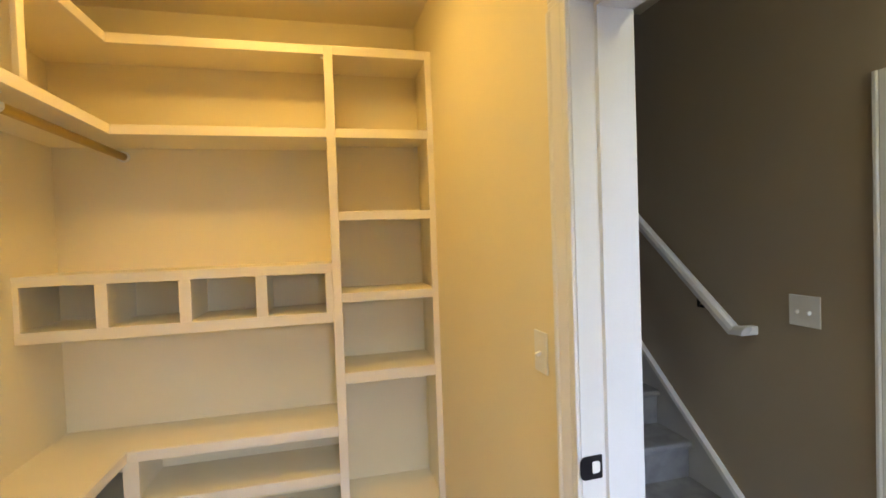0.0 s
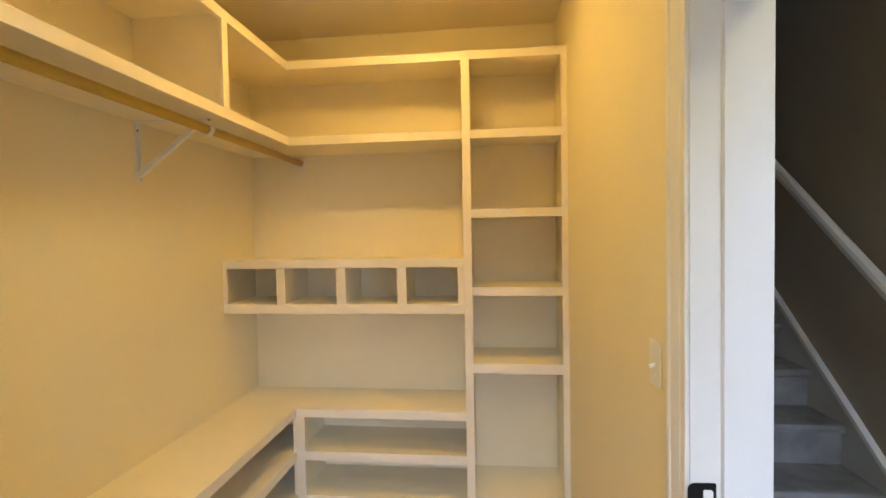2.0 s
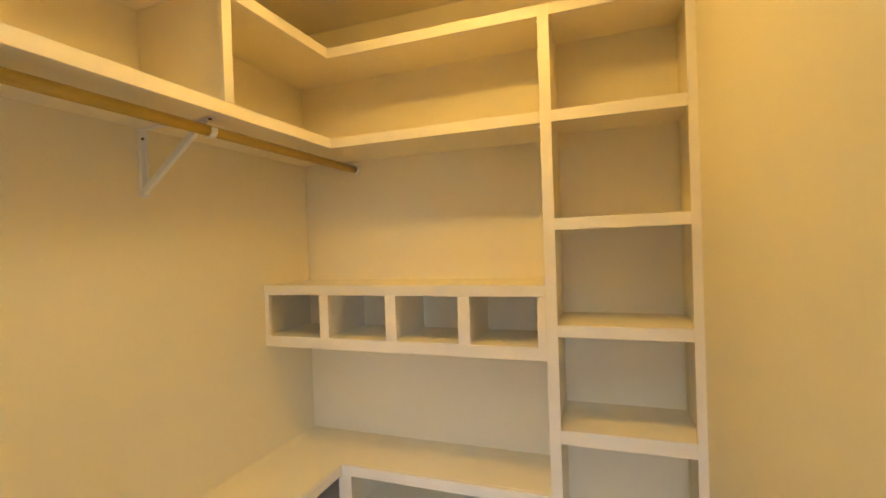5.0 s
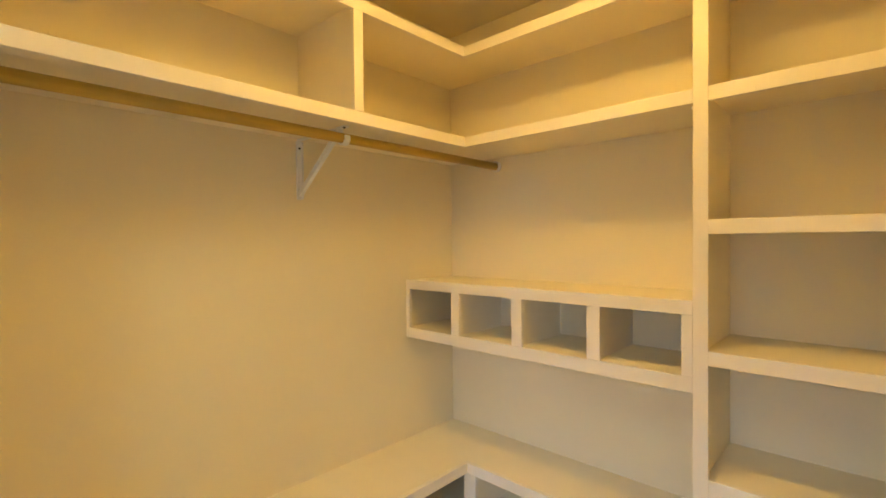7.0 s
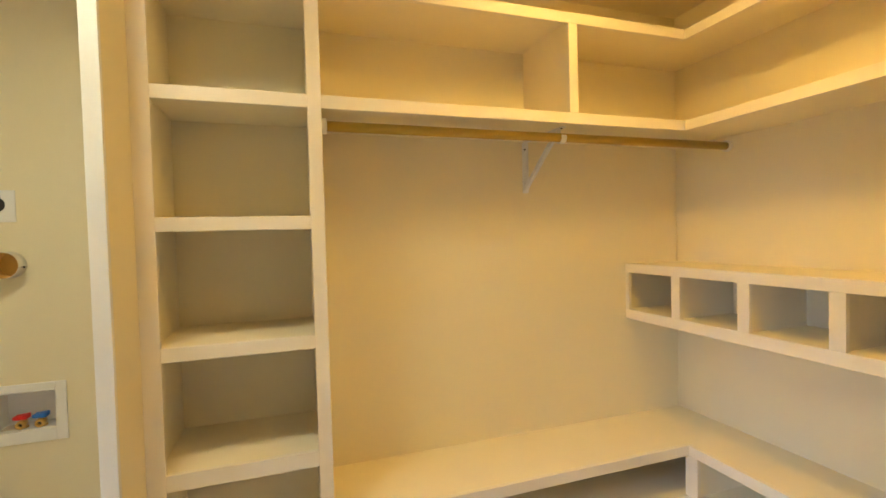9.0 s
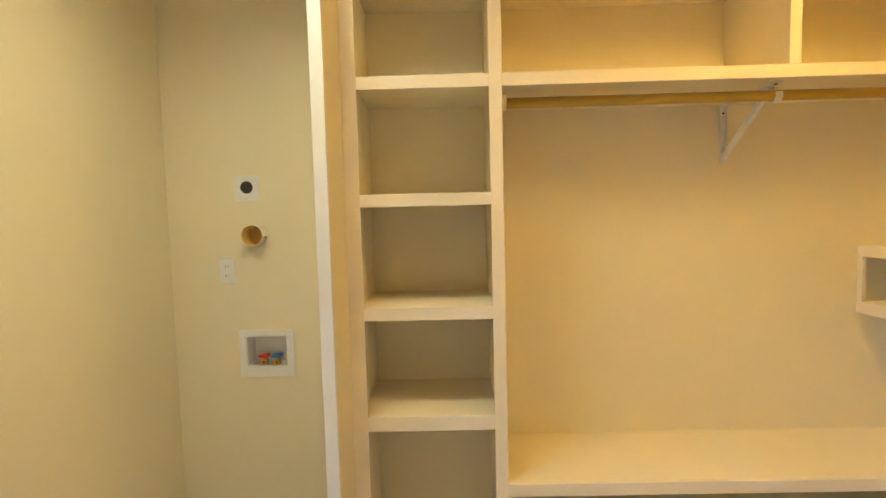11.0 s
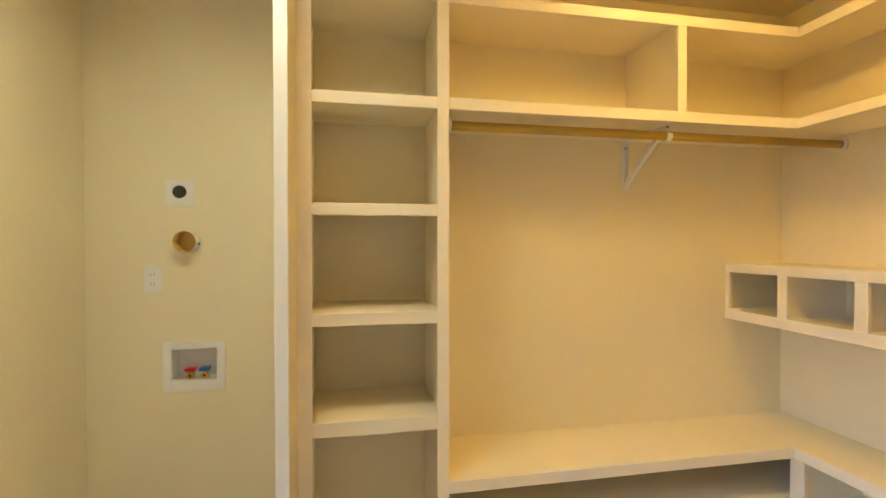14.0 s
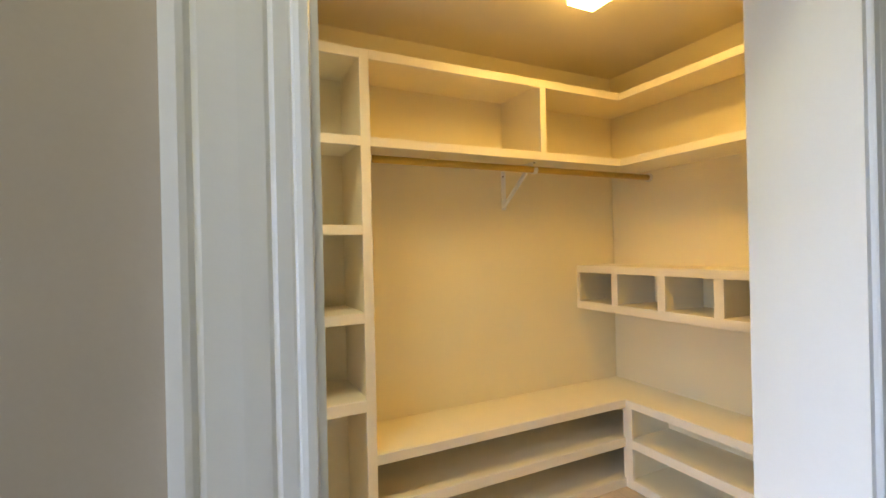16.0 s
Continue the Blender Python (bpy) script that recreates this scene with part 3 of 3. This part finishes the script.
br = thing("shelf_bracket", (WEST, BY, 1.83), "white steel shelf and rod bracket on the wall", "bracket")
part("wall_plate", boxes((WEST, WEST + 0.003, BY - 0.014, BY + 0.014, 1.722, 1.966), (WEST + 0.003, WEST + 0.012, BY - 0.014, BY - 0.011, 1.726, 1.962), (WEST + 0.003, WEST + 0.012, BY + 0.011, BY + 0.014, 1.726, 1.962)), STEEL, br)
part("arm", boxes((WEST + 0.004, -0.905, BY - 0.011, BY + 0.011, RAILS[1][0] - 0.002, RAILS[1][0] + 0.003)), STEEL, br)
a, b = Vector((WEST + 0.006, BY, 1.742)), Vector((-0.948, BY, 1.962))
bm = bmesh.new()
d = (b - a).normalized()
up = Vector((-d.z, 0, d.x))
swept(bm, [a + up * 0.010 + Vector((0, -0.008, 0)), a - up * 0.010 + Vector((0, -0.008, 0)), a - up * 0.010 + Vector((0, 0.008, 0)), a + up * 0.010 + Vector((0, 0.008, 0))], b - a)
part("brace", bm, STEEL, br)
bm = bmesh.new()
ring = [(RODX + 0.0215 * math.cos(t), RODZ + 0.0215 * math.sin(t)) for t in [radians(150 + 18 * i) for i in range(11)]]
outer = [(RODX + 0.026 * math.cos(t), RODZ + 0.026 * math.sin(t)) for t in [radians(330 - 18 * i) for i in range(11)]]
swept(bm, [(x, BY - 0.012, z) for x, z in ring + outer], (0, 0.024, 0))
part("hook", bm, STEEL, br)
part("hanger", boxes((RODX - 0.026, RODX - 0.021, BY - 0.012, BY + 0.012, RODZ, RAILS[1][0] + 0.003)), STEEL, br)
part("front_tab", boxes((RODX + 0.021, RODX + 0.026, BY - 0.012, BY + 0.012, RODZ - 0.012, RODZ + 0.008), bevel=0.001), STEEL, br)
part("screw", tube(bmesh.new(), (RODX + 0.010, BY - 0.004, RAILS[1][0] - 0.006), (RODX + 0.010, BY - 0.004, RAILS[1][0]), 0.0055, sides=12), BRONZE, br)
for z in (1.745, 1.935):
    part("screw", tube(bmesh.new(), (WEST + 0.002, BY, z), (WEST + 0.006, BY, z), 0.0045, sides=12), BRONZE, br)

# ---- laundry nook fittings ----
def plate(y0, y1, z0, z1, t=0.005):
    return boxes((WEST, WEST + t, y0, y1, z0, z1), bevel=0.002)


dry = thing("dryer_outlet", (WEST, -0.34, 1.673), "white wall plate with a round black dryer socket", "power outlet")
part("plate", plate(-0.396, -0.284, 1.612, 1.724), PLASTIC, dry)
sock = part("socket", tube(bmesh.new(), (WEST + 0.003, -0.340, 1.673), (WEST + 0.009, -0.340, 1.673), 0.027, sides=32), BLACK, dry, "black round socket face")
for y, z, w, h in ((-0.352, 1.675, 0.004, 0.016), (-0.328, 1.675, 0.004, 0.016), (-0.340, 1.659, 0.010, 0.006), (-0.340, 1.688, 0.008, 0.008)):
    part("slot", boxes((WEST + 0.0088, WEST + 0.0096, y - w / 2, y + w / 2, z - h / 2, z + h / 2)), DARKHOLE, sock)

duct = thing("vent_duct", (WEST, DUCT_Y, DUCT_Z), "short round metal dryer vent pipe sticking out of the wall", "vent pipe")
part("pipe", tube(bmesh.new(), (WEST - 0.002, DUCT_Y, DUCT_Z), (WEST + 0.052, DUCT_Y, DUCT_Z), DUCT_R, inner=DUCT_R - 0.002, sides=48), SHELF_FACE, duct, "pale outer pipe")
part("bore", tube(bmesh.new(), (WEST - 0.112, DUCT_Y, DUCT_Z), (WEST + 0.051, DUCT_Y, DUCT_Z), DUCT_R - 0.0022, inner=DUCT_R - 0.0032, sides=48), LINING, duct, "golden inner lining")
part("back", tube(bmesh.new(), (WEST - 0.034, DUCT_Y, DUCT_Z), (WEST - 0.030, DUCT_Y, DUCT_Z), DUCT_R - 0.0024, sides=48), LINING, duct)
part("seam", boxes((WEST, WEST + 0.053, DUCT_Y + DUCT_R - 0.003, DUCT_Y + DUCT_R + 0.003, DUCT_Z - 0.011, DUCT_Z - 0.007), bevel=0.0008), DUCT, duct, "thin folded metal seam")
part("screw", tube(bmesh.new(), (WEST + 0.030, DUCT_Y + DUCT_R - 0.002, DUCT_Z - 0.009), (WEST + 0.030, DUCT_Y + DUCT_R + 0.007, DUCT_Z - 0.009), 0.0035, sides=10), BRONZE, duct)

out = thing("wall_outlet", (WEST, -0.432, 1.302), "white duplex power outlet on the wall", "power outlet")
part("plate", plate(-0.480, -0.410, 1.245, 1.361), PLASTIC, out)
for z in (1.283, 1.325):
    r = part("receptacle", boxes((WEST + 0.0045, WEST + 0.0075, -0.461, -0.429, z - 0.014, z + 0.014), bevel=0.001), PLASTIC, out)
    for y, h in ((-0.452, 0.009), (-0.439, 0.007)):
        part("slot", boxes((WEST + 0.0072, WEST + 0.008, y - 0.001, y + 0.001, z - h / 2 + 0.002, z + h / 2 + 0.002)), DARKHOLE, r)

wb = thing("washer_box", (WEST, -0.27, 0.93), "white recessed washer supply box with two brass valves", "washer box")
Y0, Y1, Z0, Z1 = *BOX_Y, *BOX_Z
part("flange", boxes((WEST, WEST + 0.006, Y0 - 0.030, Y0, Z0 - 0.045, Z1 + 0.030), (WEST, WEST + 0.006, Y1, Y1 + 0.034, Z0 - 0.045, Z1 + 0.030), (WEST, WEST + 0.006, Y0, Y1, Z1, Z1 + 0.030), (WEST, WEST + 0.006, Y0, Y1, Z0 - 0.045, Z0), bevel=0.0015), PLASTIC, wb)
part("recess", boxes((WEST - 0.09, WEST - 0.086, Y0, Y1, Z0, Z1), (WEST - 0.086, WEST, Y0, Y0 + 0.003, Z0, Z1), (WEST - 0.086, WEST, Y1 - 0.003, Y1, Z0, Z1), (WEST - 0.086, WEST, Y0, Y1, Z1 - 0.003, Z1), (WEST - 0.086, WEST, Y0, Y1, Z0, Z0 + 0.003)), PLASTIC, wb)
for y, mat, colour in ((-0.309, RED, "red"), (-0.252, BLUE, "blue")):
    bm = tube(bmesh.new(), (WEST - 0.030, y, Z0 + 0.003), (WEST - 0.030, y, Z0 + 0.009), 0.016, sides=8)
    tube(bm, (WEST - 0.030, y, Z0 + 0.008), (WEST - 0.030, y, Z0 + 0.036), 0.012, sides=20)
    tube(bm, (WEST - 0.030, y, Z0 + 0.020), (WEST - 0.004, y, Z0 + 0.018), 0.0145, inner=0.0070, sides=24)
    v = part("valve", bm, BRASS, wb, "brass valve body with a round outlet")
    part("outlet_bore", tube(bmesh.new(), (WEST - 0.018, y, Z0 + 0.0191), (WEST - 0.012, y, Z0 + 0.0186), 0.0073, sides=16), DARKHOLE, v)
    lever = [(WEST - 0.042, y - 0.025, Z0 + 0.042), (WEST - 0.042, y - 0.019, Z0 + 0.036), (WEST - 0.042, y + 0.019, Z0 + 0.036), (WEST - 0.042, y + 0.019, Z0 + 0.053), (WEST - 0.042, y - 0.023, Z0 + 0.049)]
    bm = swept(bmesh.new(), lever, (0.034, 0, 0))
    bmesh.ops.bevel(bm, geom=bm.edges[:], offset=0.002, segments=2, affect="EDGES")
    part("handle", bm, mat, v, colour + " lever handle")
part("drain_flap", boxes((WEST - 0.06, WEST - 0.01, Y0 + 0.012, Y0 + 0.055, Z0 + 0.003, Z0 + 0.007), bevel=0.001), DUCT, wb)

# ---- switches ----
def switch(name, label, m, toggles):
    """A switch plate in local x along the wall, y out of it, z up."""
    t = thing(name, m.translation, label, "light switch")
    w = 0.0375 + 0.023 * (toggles - 1)
    part("plate", boxes((-w, w, 0, 0.006, -0.060, 0.060), bevel=0.0025), PLASTIC, t, m=m)
    for i in range(toggles):
        x = (i - (toggles - 1) / 2) * 0.046
        bm = box(bmesh.new(), x - 0.0045, x + 0.0045, 0.004, 0.022, -0.006, 0.006, bevel=0.0015)
        bm.transform(Matrix.Translation((x, 0, 0)) @ Matrix.Rotation(radians(-22), 4, "X") @ Matrix.Translation((-x, 0, 0)))
        part("toggle", bm, PLASTIC, t, m=m)
        for z in (-0.030, 0.030):
            part("screw", boxes((x - 0.003, x + 0.003, 0.0055, 0.0068, z - 0.003, z + 0.003), bevel=0.0008), PLASTIC, t, m=m)


switch("light_switch", "white single toggle switch on the cream wall", E @ pose(0.0, 0.195, 1.118, 0, 0, 90), 1)
switch("light_switch", "white double toggle switch on the taupe hall wall", pose(HALL_E, 1.380, 1.128, 0, 0, 90), 2)
